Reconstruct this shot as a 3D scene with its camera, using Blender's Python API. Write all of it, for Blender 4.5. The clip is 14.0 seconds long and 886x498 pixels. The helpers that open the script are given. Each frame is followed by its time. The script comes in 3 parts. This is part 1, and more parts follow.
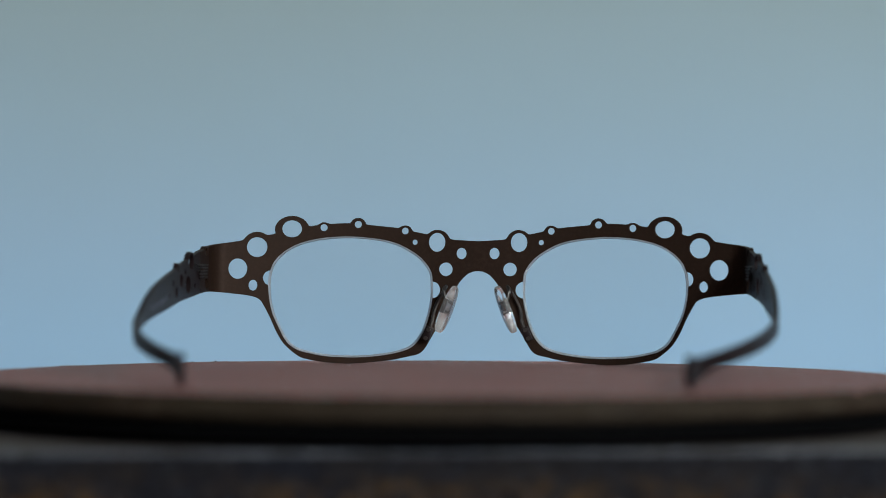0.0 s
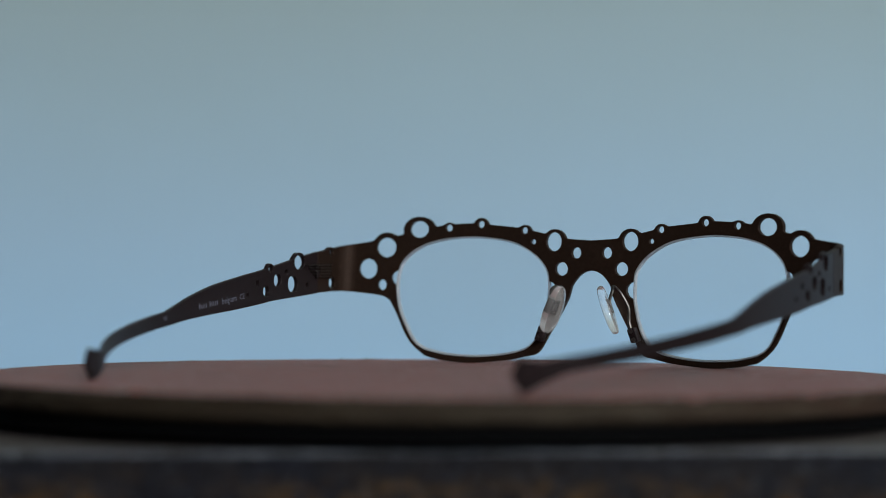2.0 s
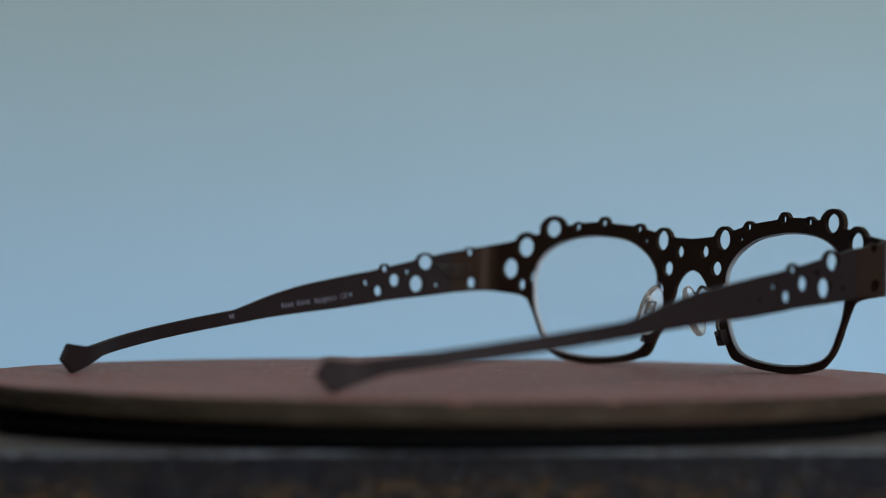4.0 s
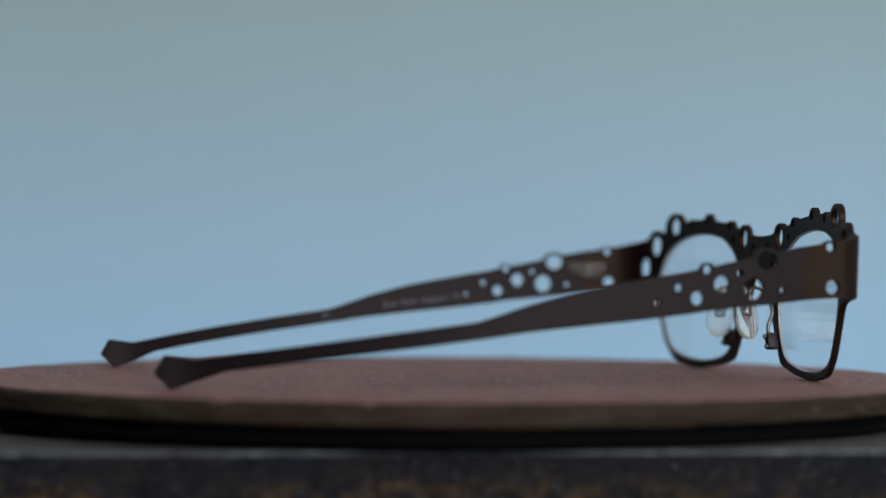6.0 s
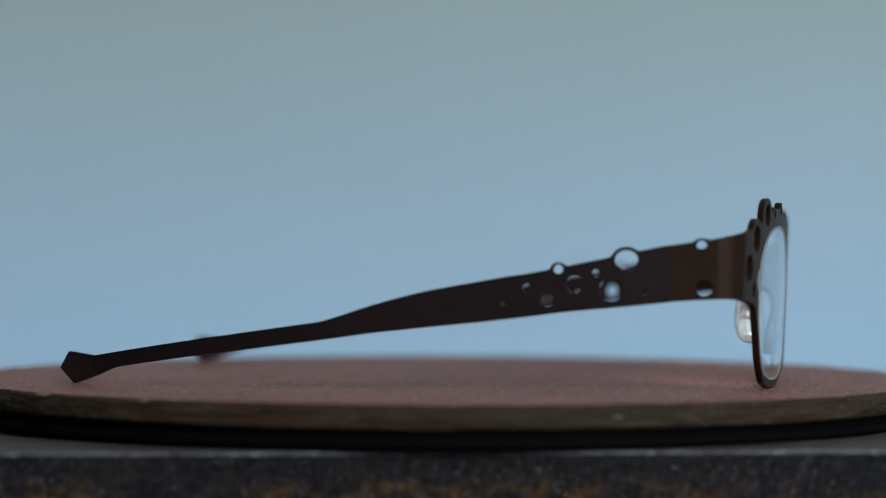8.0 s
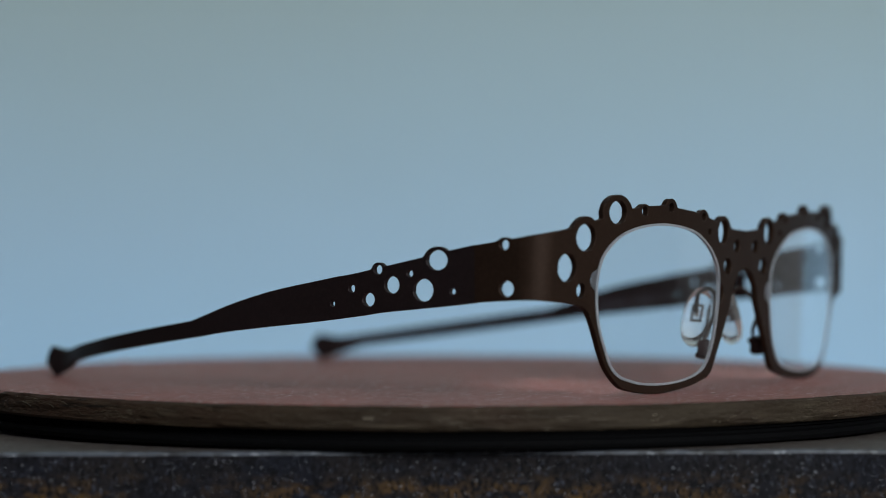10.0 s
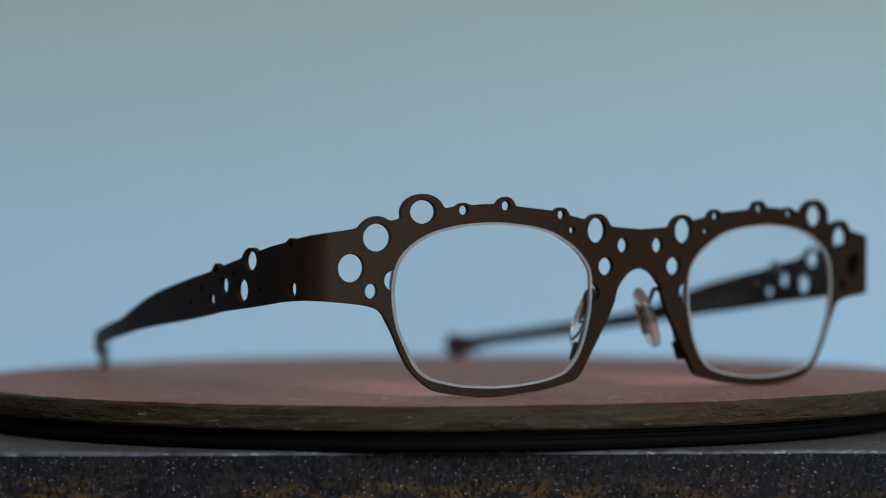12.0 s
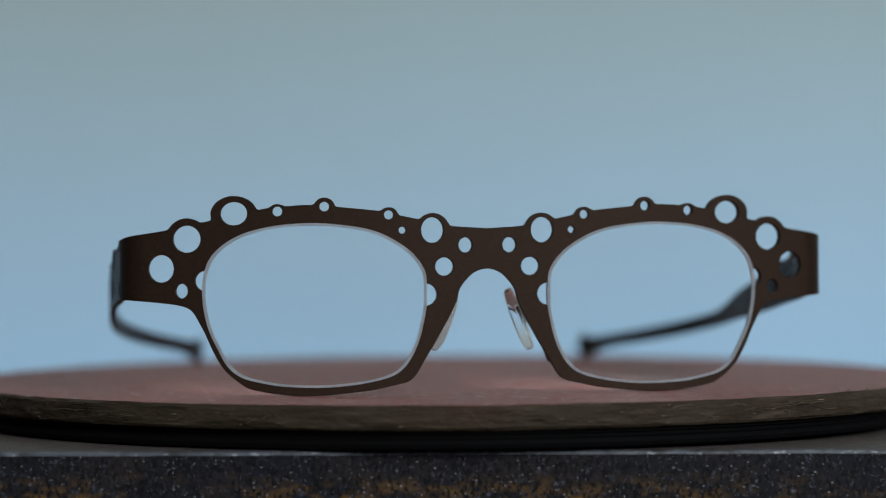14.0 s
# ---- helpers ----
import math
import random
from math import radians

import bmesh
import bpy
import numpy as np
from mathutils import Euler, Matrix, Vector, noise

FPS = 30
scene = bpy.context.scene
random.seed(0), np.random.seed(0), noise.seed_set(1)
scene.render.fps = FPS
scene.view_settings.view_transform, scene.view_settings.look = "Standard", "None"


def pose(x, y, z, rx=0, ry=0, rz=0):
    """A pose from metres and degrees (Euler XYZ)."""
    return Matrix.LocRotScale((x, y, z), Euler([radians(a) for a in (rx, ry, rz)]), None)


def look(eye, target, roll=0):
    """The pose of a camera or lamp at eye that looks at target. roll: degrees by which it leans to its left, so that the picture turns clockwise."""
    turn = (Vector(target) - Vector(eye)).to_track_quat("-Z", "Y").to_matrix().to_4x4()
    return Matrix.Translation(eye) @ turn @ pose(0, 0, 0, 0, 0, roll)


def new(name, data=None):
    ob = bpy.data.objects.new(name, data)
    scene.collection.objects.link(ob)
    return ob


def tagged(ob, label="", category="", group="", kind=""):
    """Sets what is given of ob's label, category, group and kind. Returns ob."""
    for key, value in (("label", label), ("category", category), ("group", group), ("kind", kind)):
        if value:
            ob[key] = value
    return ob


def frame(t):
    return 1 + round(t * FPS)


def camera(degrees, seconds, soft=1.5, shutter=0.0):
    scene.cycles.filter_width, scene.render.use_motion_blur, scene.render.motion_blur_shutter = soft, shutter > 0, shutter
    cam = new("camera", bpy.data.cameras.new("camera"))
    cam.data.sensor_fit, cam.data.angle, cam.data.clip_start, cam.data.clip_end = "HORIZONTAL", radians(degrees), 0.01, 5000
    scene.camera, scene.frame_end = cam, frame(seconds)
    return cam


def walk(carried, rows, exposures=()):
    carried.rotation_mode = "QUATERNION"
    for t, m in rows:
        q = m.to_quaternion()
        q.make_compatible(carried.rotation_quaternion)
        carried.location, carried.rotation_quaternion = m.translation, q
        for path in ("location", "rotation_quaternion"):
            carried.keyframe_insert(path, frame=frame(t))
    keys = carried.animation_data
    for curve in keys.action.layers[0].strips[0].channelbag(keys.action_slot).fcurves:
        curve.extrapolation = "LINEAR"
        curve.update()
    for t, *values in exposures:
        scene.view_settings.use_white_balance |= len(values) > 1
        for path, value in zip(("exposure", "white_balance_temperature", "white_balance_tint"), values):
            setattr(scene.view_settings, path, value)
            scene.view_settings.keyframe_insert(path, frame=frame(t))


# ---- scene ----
FOV, EYE = 22.43, (0.0, -0.4903, 0.0207)
TOP = 0.76                                   # height of the turntable's top above the floor
PITCH, YAW, ROLL = radians(0.753), radians(0.040), -0.104
cam = camera(FOV, 14.0, soft=0.9)
eye = Vector(EYE) + Vector((0, 0, TOP))
aim = eye + Vector((-math.sin(YAW) * math.cos(PITCH), math.cos(YAW) * math.cos(PITCH), math.sin(PITCH)))
cam.data.dof.use_dof = True
cam.data.dof.aperture_fstop = 8.5
walk(cam, [(0.0, look(eye, aim, ROLL)), (14.0, look(eye, aim, ROLL))],
     exposures=[(0.0, 0.01), (1.5, 0.0), (2.5, -0.07), (3.0, -0.10), (3.4, -0.08), (4.0, -0.01), (7.0, 0.01), (8.0, -0.01), (10.5, -0.02), (11.5, 0.05), (12.5, 0.07), (14.0, 0.07)])

# ---- light ----
world = bpy.data.worlds.new("world")
world.use_nodes = True
scene.world = world
wn = world.node_tree
sky = wn.nodes.new("ShaderNodeTexSky")
sky.sky_type, sky.sun_disc = "NISHITA", False
sky.sun_elevation, sky.sun_rotation = radians(35), radians(200)
wn.links.new(sky.outputs[0], wn.nodes["Background"].inputs[0])
wn.nodes["Background"].inputs[1].default_value = 0.1


def window_light(name, m, w, h, power, colour):
    """The sky's light in a window's opening."""
    lamp = bpy.data.lights.new(name, "AREA")
    lamp.shape, lamp.size, lamp.size_y, lamp.energy, lamp.color = "RECTANGLE", w, h, power, colour
    ob = new(name, lamp)
    ob.matrix_world = m
    return ob


WX, WY0, WY1, WH, WT = 4.5, -5.5, 1.5, 4.5, 0.14     # the room
WIN_W, WIN_X, WIN_LO, WIN_HI = 2.6, 3.1, 2.1, 4.3     # its window, high in the wall behind the camera
window_light("window_light", look((WIN_X, WY0 - 0.05, (WIN_LO + WIN_HI) / 2), (WIN_X, 0, (WIN_LO + WIN_HI) / 2)), WIN_W - 0.1, WIN_HI - WIN_LO - 0.1, 384.0, (0.89, 0.95, 0.962))

# ---- materials ----


def material(name, colour, rough=0.5, metal=0.0, **more):
    """A Principled material; more: spec, coat, and a list of layers (scale, detail, amount, other colour, stretch) plus bump (scale, strength, metres)."""
    m = bpy.data.materials.new(name)
    m.use_nodes = True
    t = m.node_tree
    b = t.nodes["Principled BSDF"]
    b.inputs["Base Color"].default_value = (*colour, 1)
    b.inputs["Roughness"].default_value, b.inputs["Metallic"].default_value = rough, metal
    if "spec" in more:
        b.inputs["Specular IOR Level"].default_value = more["spec"]
    if "coat" in more:
        b.inputs["Coat Weight"].default_value, b.inputs["Coat Roughness"].default_value = more["coat"]
    co = t.nodes.new("ShaderNodeTexCoord")
    last = None
    for scale, detail, low, high, other, stretch, *band in more.get("layers", ()):
        mp = t.nodes.new("ShaderNodeMapping")
        mp.inputs["Scale"].default_value = stretch
        t.links.new(co.outputs["Object"], mp.inputs["Vector"])
        n = t.nodes.new("ShaderNodeTexNoise")
        n.inputs["Scale"].default_value, n.inputs["Detail"].default_value, n.inputs["Roughness"].default_value = scale, detail, 0.6
        t.links.new(mp.outputs[0], n.inputs["Vector"])
        r = t.nodes.new("ShaderNodeMapRange")
        r.inputs["From Min"].default_value, r.inputs["From Max"].default_value = low, high
        t.links.new(n.outputs[0], r.inputs["Value"])
        x = t.nodes.new("ShaderNodeMix")
        x.data_type = "RGBA"
        t.links.new(r.outputs[0], x.inputs["Factor"])
        if band:                                   # the layer grows between two heights
            sep, fade, mul = t.nodes.new("ShaderNodeSeparateXYZ"), t.nodes.new("ShaderNodeMapRange"), t.nodes.new("ShaderNodeMath")
            fade.inputs["From Min"].default_value, fade.inputs["From Max"].default_value = band[0]
            mul.operation = "MULTIPLY"
            t.links.new(co.outputs["Object"], sep.inputs[0])
            t.links.new(sep.outputs["Z"], fade.inputs["Value"])
            t.links.new(fade.outputs[0], mul.inputs[0])
            t.links.new(r.outputs[0], mul.inputs[1])
            t.links.new(mul.outputs[0], x.inputs["Factor"])
        if last is None:
            x.inputs["A"].default_value = (*colour, 1)
        else:
            t.links.new(last, x.inputs["A"])
        x.inputs["B"].default_value = (*other, 1)
        last = x.outputs["Result"]
    if last is not None:
        t.links.new(last, b.inputs["Base Color"])
    height = None
    for scale, strength, dist, stretch in more.get("bumps", ()):
        mp = t.nodes.new("ShaderNodeMapping")
        mp.inputs["Scale"].default_value = stretch
        t.links.new(co.outputs["Object"], mp.inputs["Vector"])
        n = t.nodes.new("ShaderNodeTexNoise")
        n.inputs["Scale"].default_value, n.inputs["Detail"].default_value = scale, 4
        t.links.new(mp.outputs[0], n.inputs["Vector"])
        u = t.nodes.new("ShaderNodeBump")
        u.inputs["Strength"].default_value, u.inputs["Distance"].default_value = strength, dist
        t.links.new(n.outputs[0], u.inputs["Height"])
        if height is not None:
            t.links.new(height, u.inputs["Normal"])
        height = u.outputs[0]
    if height is not None:
        t.links.new(height, b.inputs["Normal"])
    return m


ONE = (1, 1, 1)
METAL = material("brown_anodised_metal", (0.0285, 0.0156, 0.0104), 0.51, 0.45, spec=0.14,
                 layers=[(260, 3, 0.35, 0.75, (0.0255, 0.0139, 0.0093), ONE), (1500, 2, 0.45, 0.8, (0.0370, 0.0213, 0.0145), ONE)],
                 bumps=[(3500, 0.08, 0.0001, ONE)])
DARK_METAL = material("dark_anodised_metal", (0.0165, 0.0098, 0.0106), 0.48, 0.28, spec=0.2,
                      layers=[(260, 3, 0.35, 0.75, (0.0138, 0.0083, 0.0091), ONE), (1500, 2, 0.45, 0.8, (0.0215, 0.0135, 0.0138), ONE)],
                      bumps=[(3500, 0.08, 0.0001, ONE)])
STEEL = material("grey_steel", (0.30, 0.27, 0.25), 0.32, 1.0, layers=[(900, 2, 0.4, 0.7, (0.22, 0.20, 0.19), ONE)])
SCREW = material("dark_steel", (0.12, 0.11, 0.10), 0.35, 1.0, layers=[(900, 2, 0.4, 0.7, (0.08, 0.07, 0.07), ONE)])
INK = material("pale_grey_print", (0.13, 0.13, 0.175), 0.6)
RED_WOOD = material("red_stained_wood", (0.305, 0.098, 0.084), 0.48, spec=0.5,
                    layers=[(26, 5, 0.35, 0.70, (0.20, 0.066, 0.057), (1, 4, 1)),
                            (420, 4, 0.54, 0.72, (0.31, 0.130, 0.112), (0.25, 3, 1)),
                            (240, 5, 0.60, 0.66, (0.055, 0.026, 0.022), (0.2, 4, 1)),
                            (900, 4, 0.575, 0.65, (0.56, 0.45, 0.42), (0.5, 1, 1)),
                            (60, 4, 0.62, 0.68, (0.33, 0.098, 0.078), (0.5, 2, 1))],
                    bumps=[(300, 0.5, 0.0008, (0.3, 3, 1)), (1300, 0.9, 0.0007, ONE)])
RAW_WOOD = material("raw_wood_edge", (0.036, 0.026, 0.016), 0.7, spec=0.18,
                    layers=[(40, 5, 0.35, 0.7, (0.025, 0.016, 0.010), (1, 1, 3)),
                            (14, 4, 0.48, 0.66, (0.040, 0.022, 0.014), (1, 1, 2)),
                            (300, 4, 0.50, 0.72, (0.060, 0.045, 0.030), (0.3, 0.3, 3.5)),
                            (120, 7, 0.63, 0.69, (0.012, 0.009, 0.007), (0.5, 0.5, 4)),
                            (420, 6, 0.64, 0.70, (0.095, 0.078, 0.058), (0.35, 0.35, 4.0)),
                            (900, 4, 0.68, 0.72, (0.24, 0.20, 0.155), (0.3, 0.3, 3))],
                    bumps=[(110, 0.9, 0.0015, (0.7, 0.7, 4)), (380, 0.8, 0.0010, (0.5, 0.5, 1.6)), (900, 0.6, 0.0006, (0.6, 0.6, 1.5))])
PALE_WOOD = material("pale_wood_fibre", (0.105, 0.082, 0.058), 0.6, spec=0.3, layers=[(600, 3, 0.4, 0.65, (0.045, 0.034, 0.024), ONE)])
BLACK = material("black_plastic", (0.0032, 0.0031, 0.0035), 0.7, spec=0.03, layers=[(300, 3, 0.4, 0.8, (0.0036, 0.0036, 0.004), ONE)])
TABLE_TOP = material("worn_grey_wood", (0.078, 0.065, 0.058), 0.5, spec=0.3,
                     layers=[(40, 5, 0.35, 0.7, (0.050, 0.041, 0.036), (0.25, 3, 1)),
                             (1800, 4, 0.5, 0.7, (0.080, 0.066, 0.055), (0.3, 1, 1)),
                             (1300, 3, 0.56, 0.66, (0.006, 0.005, 0.004), (0.3, 1, 1)),
                             (2600, 2, 0.64, 0.70, (0.36, 0.36, 0.38), (0.3, 0.7, 1))],
                     bumps=[(500, 0.6, 0.0008, (0.25, 2, 1)), (1500, 0.5, 0.0004, ONE)])
# Ochre stains are the wood's own; the bluish sheen and white glints are painted in.
TABLE_SIDE = material("stained_side_painted_glints", (0.0080, 0.0084, 0.0130), 0.55, spec=0.06,
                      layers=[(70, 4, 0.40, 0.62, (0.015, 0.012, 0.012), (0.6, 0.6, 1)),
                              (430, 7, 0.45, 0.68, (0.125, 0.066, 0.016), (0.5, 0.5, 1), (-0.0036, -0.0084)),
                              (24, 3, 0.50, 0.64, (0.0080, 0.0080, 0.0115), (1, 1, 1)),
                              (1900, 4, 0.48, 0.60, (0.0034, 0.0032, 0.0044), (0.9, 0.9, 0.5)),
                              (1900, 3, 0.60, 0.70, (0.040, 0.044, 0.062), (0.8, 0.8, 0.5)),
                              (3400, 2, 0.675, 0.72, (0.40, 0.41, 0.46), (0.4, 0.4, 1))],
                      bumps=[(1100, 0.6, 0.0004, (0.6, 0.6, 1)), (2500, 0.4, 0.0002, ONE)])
# The near edge's bluish highlight and its bright dashes are painted as colour.
TABLE_EDGE = material("painted_highlight_edge", (0.070, 0.078, 0.098), 0.42, spec=0.45,
                      layers=[(260, 4, 0.45, 0.62, (0.020, 0.020, 0.022), (1, 1, 1)), (1500, 3, 0.58, 0.66, (0.25, 0.265, 0.30), (0.35, 1, 1))],
                      bumps=[(1100, 0.6, 0.0004, (0.5, 1, 1))])
PLASTER = material("grey_plaster", (0.32, 0.32, 0.33), 0.8, layers=[(6, 4, 0.3, 0.7, (0.27, 0.27, 0.28), ONE)], bumps=[(220, 0.2, 0.001, ONE)])
CEILING = material("grey_ceiling_paint", (0.5, 0.5, 0.5), 0.85, layers=[(5, 4, 0.3, 0.7, (0.45, 0.45, 0.45), ONE)], bumps=[(300, 0.15, 0.001, ONE)])
FLOOR = material("brown_floor", (0.12, 0.09, 0.068), 0.5, layers=[(9, 5, 0.3, 0.7, (0.08, 0.06, 0.045), (1, 6, 1))], bumps=[(90, 0.2, 0.001, (1, 6, 1))])
FRAME_PAINT = material("white_window_paint", (0.72, 0.72, 0.70), 0.4, layers=[(30, 3, 0.3, 0.7, (0.66, 0.66, 0.64), ONE)])


def glass(name, colour, rough=0.0, ior=1.5):
    m = bpy.data.materials.new(name)
    m.use_nodes = True
    b = m.node_tree.nodes["Principled BSDF"]
    b.inputs["Base Color"].default_value = (*colour, 1)
    b.inputs["Roughness"].default_value, b.inputs["Transmission Weight"].default_value, b.inputs["IOR"].default_value = rough, 1.0, ior
    return m


LENS = glass("clear_lens", (0.985, 0.99, 0.99), 0.0, 1.34)
LENS_EDGE = material("ground_lens_edge", (0.56, 0.58, 0.62), 0.6, spec=0.2, layers=[(700, 2, 0.4, 0.7, (0.46, 0.48, 0.52), ONE)])
LENS_EDGE.node_tree.nodes["Principled BSDF"].inputs["Transmission Weight"].default_value = 0.6
LENS_EDGE.node_tree.nodes["Principled BSDF"].inputs["IOR"].default_value = 1.15
SILICONE = glass("clear_silicone", (0.98, 0.975, 0.97), 0.04, 1.36)
SILICONE.node_tree.nodes["Principled BSDF"].inputs["Transmission Weight"].default_value = 0.9


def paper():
    """Backdrop paper with the light's falloff painted in: grey-green above, blue below."""
    m = material("falloff_painted_paper", (0.4, 0.5, 0.6), 0.9)
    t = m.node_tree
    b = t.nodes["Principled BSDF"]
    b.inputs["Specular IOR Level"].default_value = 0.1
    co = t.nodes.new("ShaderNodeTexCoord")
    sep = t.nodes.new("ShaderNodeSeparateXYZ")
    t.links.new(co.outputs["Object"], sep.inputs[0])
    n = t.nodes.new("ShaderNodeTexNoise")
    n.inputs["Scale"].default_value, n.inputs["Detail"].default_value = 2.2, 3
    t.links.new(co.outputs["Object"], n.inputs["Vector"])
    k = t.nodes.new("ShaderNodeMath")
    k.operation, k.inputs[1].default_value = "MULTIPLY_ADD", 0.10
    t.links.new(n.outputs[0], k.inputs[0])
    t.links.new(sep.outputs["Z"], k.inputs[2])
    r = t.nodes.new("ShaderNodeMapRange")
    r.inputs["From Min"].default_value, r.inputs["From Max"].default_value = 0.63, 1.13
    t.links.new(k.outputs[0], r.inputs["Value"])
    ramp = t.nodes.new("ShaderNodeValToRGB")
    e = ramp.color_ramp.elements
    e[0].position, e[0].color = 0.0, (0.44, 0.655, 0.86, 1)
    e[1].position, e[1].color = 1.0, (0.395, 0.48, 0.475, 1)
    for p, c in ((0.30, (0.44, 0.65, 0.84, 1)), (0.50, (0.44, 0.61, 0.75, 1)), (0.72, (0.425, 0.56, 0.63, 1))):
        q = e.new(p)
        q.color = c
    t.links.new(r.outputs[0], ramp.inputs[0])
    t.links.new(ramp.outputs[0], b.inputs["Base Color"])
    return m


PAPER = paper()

# ---- mesh helpers ----


def mesh_object(name, bm, mat, smooth=None):
    me = bpy.data.meshes.new(name)
    bm.normal_update()
    bm.to_mesh(me)
    bm.free()
    me.materials.append(mat)
    if smooth:
        me.polygons.foreach_set("use_smooth", [True] * len(me.polygons))
        me.set_sharp_from_angle(angle=radians(smooth))
    return new(name, me)


def part(name, bm, mat, parent, label="", smooth=35):
    ob = mesh_object(name, bm, mat, smooth)
    ob.parent = parent
    return tagged(ob, label)


def box(bm, lo, hi, bevel=0.0, m=None):
    r = bmesh.ops.create_cube(bm, size=1)
    s = [b - a for a, b in zip(lo, hi)]
    c = [(a + b) / 2 for a, b in zip(lo, hi)]
    mat = Matrix.Translation(c) @ Matrix.Diagonal((*s, 1))
    bmesh.ops.transform(bm, matrix=(m or Matrix()) @ mat, verts=r["verts"])
    if bevel:
        edges = list({e for v in r["verts"] for e in v.link_edges})
        bmesh.ops.bevel(bm, geom=edges, offset=bevel, segments=2, affect="EDGES", profile=0.6)
    return bm


def lathe(bm, profile, n=192, ripple=None):
    """Turn a closed profile of (radius, z) about z; ripple(angle, k) gives small offsets."""
    rings = []
    for i in range(n):
        a = 2 * math.pi * i / n
        ring = []
        for k, (r, z) in enumerate(profile):
            dr, dz = ripple(a, k) if ripple else (0, 0)
            ring.append(bm.verts.new(((r + dr) * math.cos(a), (r + dr) * math.sin(a), z + dz)))
        rings.append(ring)
    for i in range(n):
        p, q = rings[i], rings[(i + 1) % n]
        for k in range(len(profile) - 1):
            bm.faces.new((p[k], q[k], q[k + 1], p[k + 1]))
    bm.faces.new([r[0] for r in rings][::-1])
    bm.faces.new([r[-1] for r in rings])
    bmesh.ops.recalc_face_normals(bm, faces=bm.faces)
    return bm


def tube(bm, pts, radius, n=10):
    """A round wire along a smooth line through pts; the ends are closed."""
    pts = [Vector(p) for p in spline(pts, 8, False)]
    rings, up = [], None
    for i, p in enumerate(pts):
        d = (pts[min(i + 1, len(pts) - 1)] - pts[max(i - 1, 0)]).normalized()
        up = (up - d * up.dot(d)).normalized() if up else d.orthogonal().normalized()
        side = d.cross(up)
        rings.append([bm.verts.new(p + radius * (math.cos(a) * up + math.sin(a) * side)) for a in (2 * math.pi * k / n for k in range(n))])
    for p, q in zip(rings, rings[1:]):
        for k in range(n):
            bm.faces.new((p[k], p[(k + 1) % n], q[(k + 1) % n], q[k]))
    bm.faces.new(rings[0][::-1])
    bm.faces.new(rings[-1])
    return bm


def spline(pts, n=8, closed=True):
    """A Catmull-Rom line through pts."""
    pts = [tuple(p) for p in pts]
    if closed:
        ext = [pts[-1]] + pts + pts[:2]
    else:
        first = tuple(2 * a - b for a, b in zip(pts[0], pts[1]))
        last = tuple(2 * a - b for a, b in zip(pts[-1], pts[-2]))
        ext = [first] + pts + [last]
    p, out = np.array(ext, float), []
    for i in range(1, len(p) - 2):
        a, b, c, d = p[i - 1:i + 3]
        for j in range(n):
            t = j / n
            out.append(0.5 * (2 * b + (c - a) * t + (2 * a - 5 * b + 4 * c - d) * t * t + (3 * b - 3 * c + d - a) * t ** 3))
    if not closed:
        out.append(p[-2])
    return np.array(out)


# ---- sheet metal: a flat outline (s along the sheet, z up, in mm) cut out and bent along a plan line ----


def plan_line():
    """The sheet's middle in plan, from the bridge round the corner to the temple's tip: arc length and points, mm."""
    front = [(x, 9.4 - 0.00222 * max(0, x - 8) ** 2) for x in np.arange(0, 63.01, 0.5)]
    x0, y0 = front[-1]
    turn = [radians(-13.5 - 72.5 * k / 8) for k in range(1, 9)]            # a bend of 5.5 mm radius
    bend = [(x0 + 5.5 * (math.sin(radians(-13.5)) - math.sin(q)), y0 + 5.5 * (math.cos(q) - math.cos(radians(-13.5)))) for q in turn]
    back = bend + [(67.5, -8.0), (67.8, -12.0), (68.5, -20), (69.0, -30), (69.2, -45), (69.1, -60), (68.4, -75),
                   (66.5, -88), (62.6, -102), (56.7, -115), (50.0, -126), (47.8, -133.4), (46.0, -139)]
    c = np.vstack([front[:-1], spline(front[-2:] + back, 12, False)[12:]])
    s = np.r_[0, np.cumsum(np.hypot(*np.diff(c, axis=0).T))]
    return s, c


PLAN_S, PLAN_C = plan_line()


def bent(s, z, n):
    """The place (m) of a point of the sheet: s and z on it, n out of its middle (mm). Arrays."""
    a = np.abs(s)
    x, y = np.interp(a, PLAN_S, PLAN_C[:, 0]), np.interp(a, PLAN_S, PLAN_C[:, 1])
    h = 0.4
    tx = np.interp(a + h, PLAN_S, PLAN_C[:, 0]) - np.interp(a - h, PLAN_S, PLAN_C[:, 0])
    ty = np.interp(a + h, PLAN_S, PLAN_C[:, 1]) - np.interp(a - h, PLAN_S, PLAN_C[:, 1])
    near = a < h
    tx, ty = np.where(near, 1.0, tx), np.where(near, 0.0, ty)
    ln = np.hypot(tx, ty)
    x, y = x - n * ty / ln, y + n * tx / ln
    y = y + (z - 22) * 0.045 * np.clip((70 - a) / 6, 0, 1)
    return np.stack([np.where(s < 0, -x, x), y, z + 0 * s], -1) / 1000


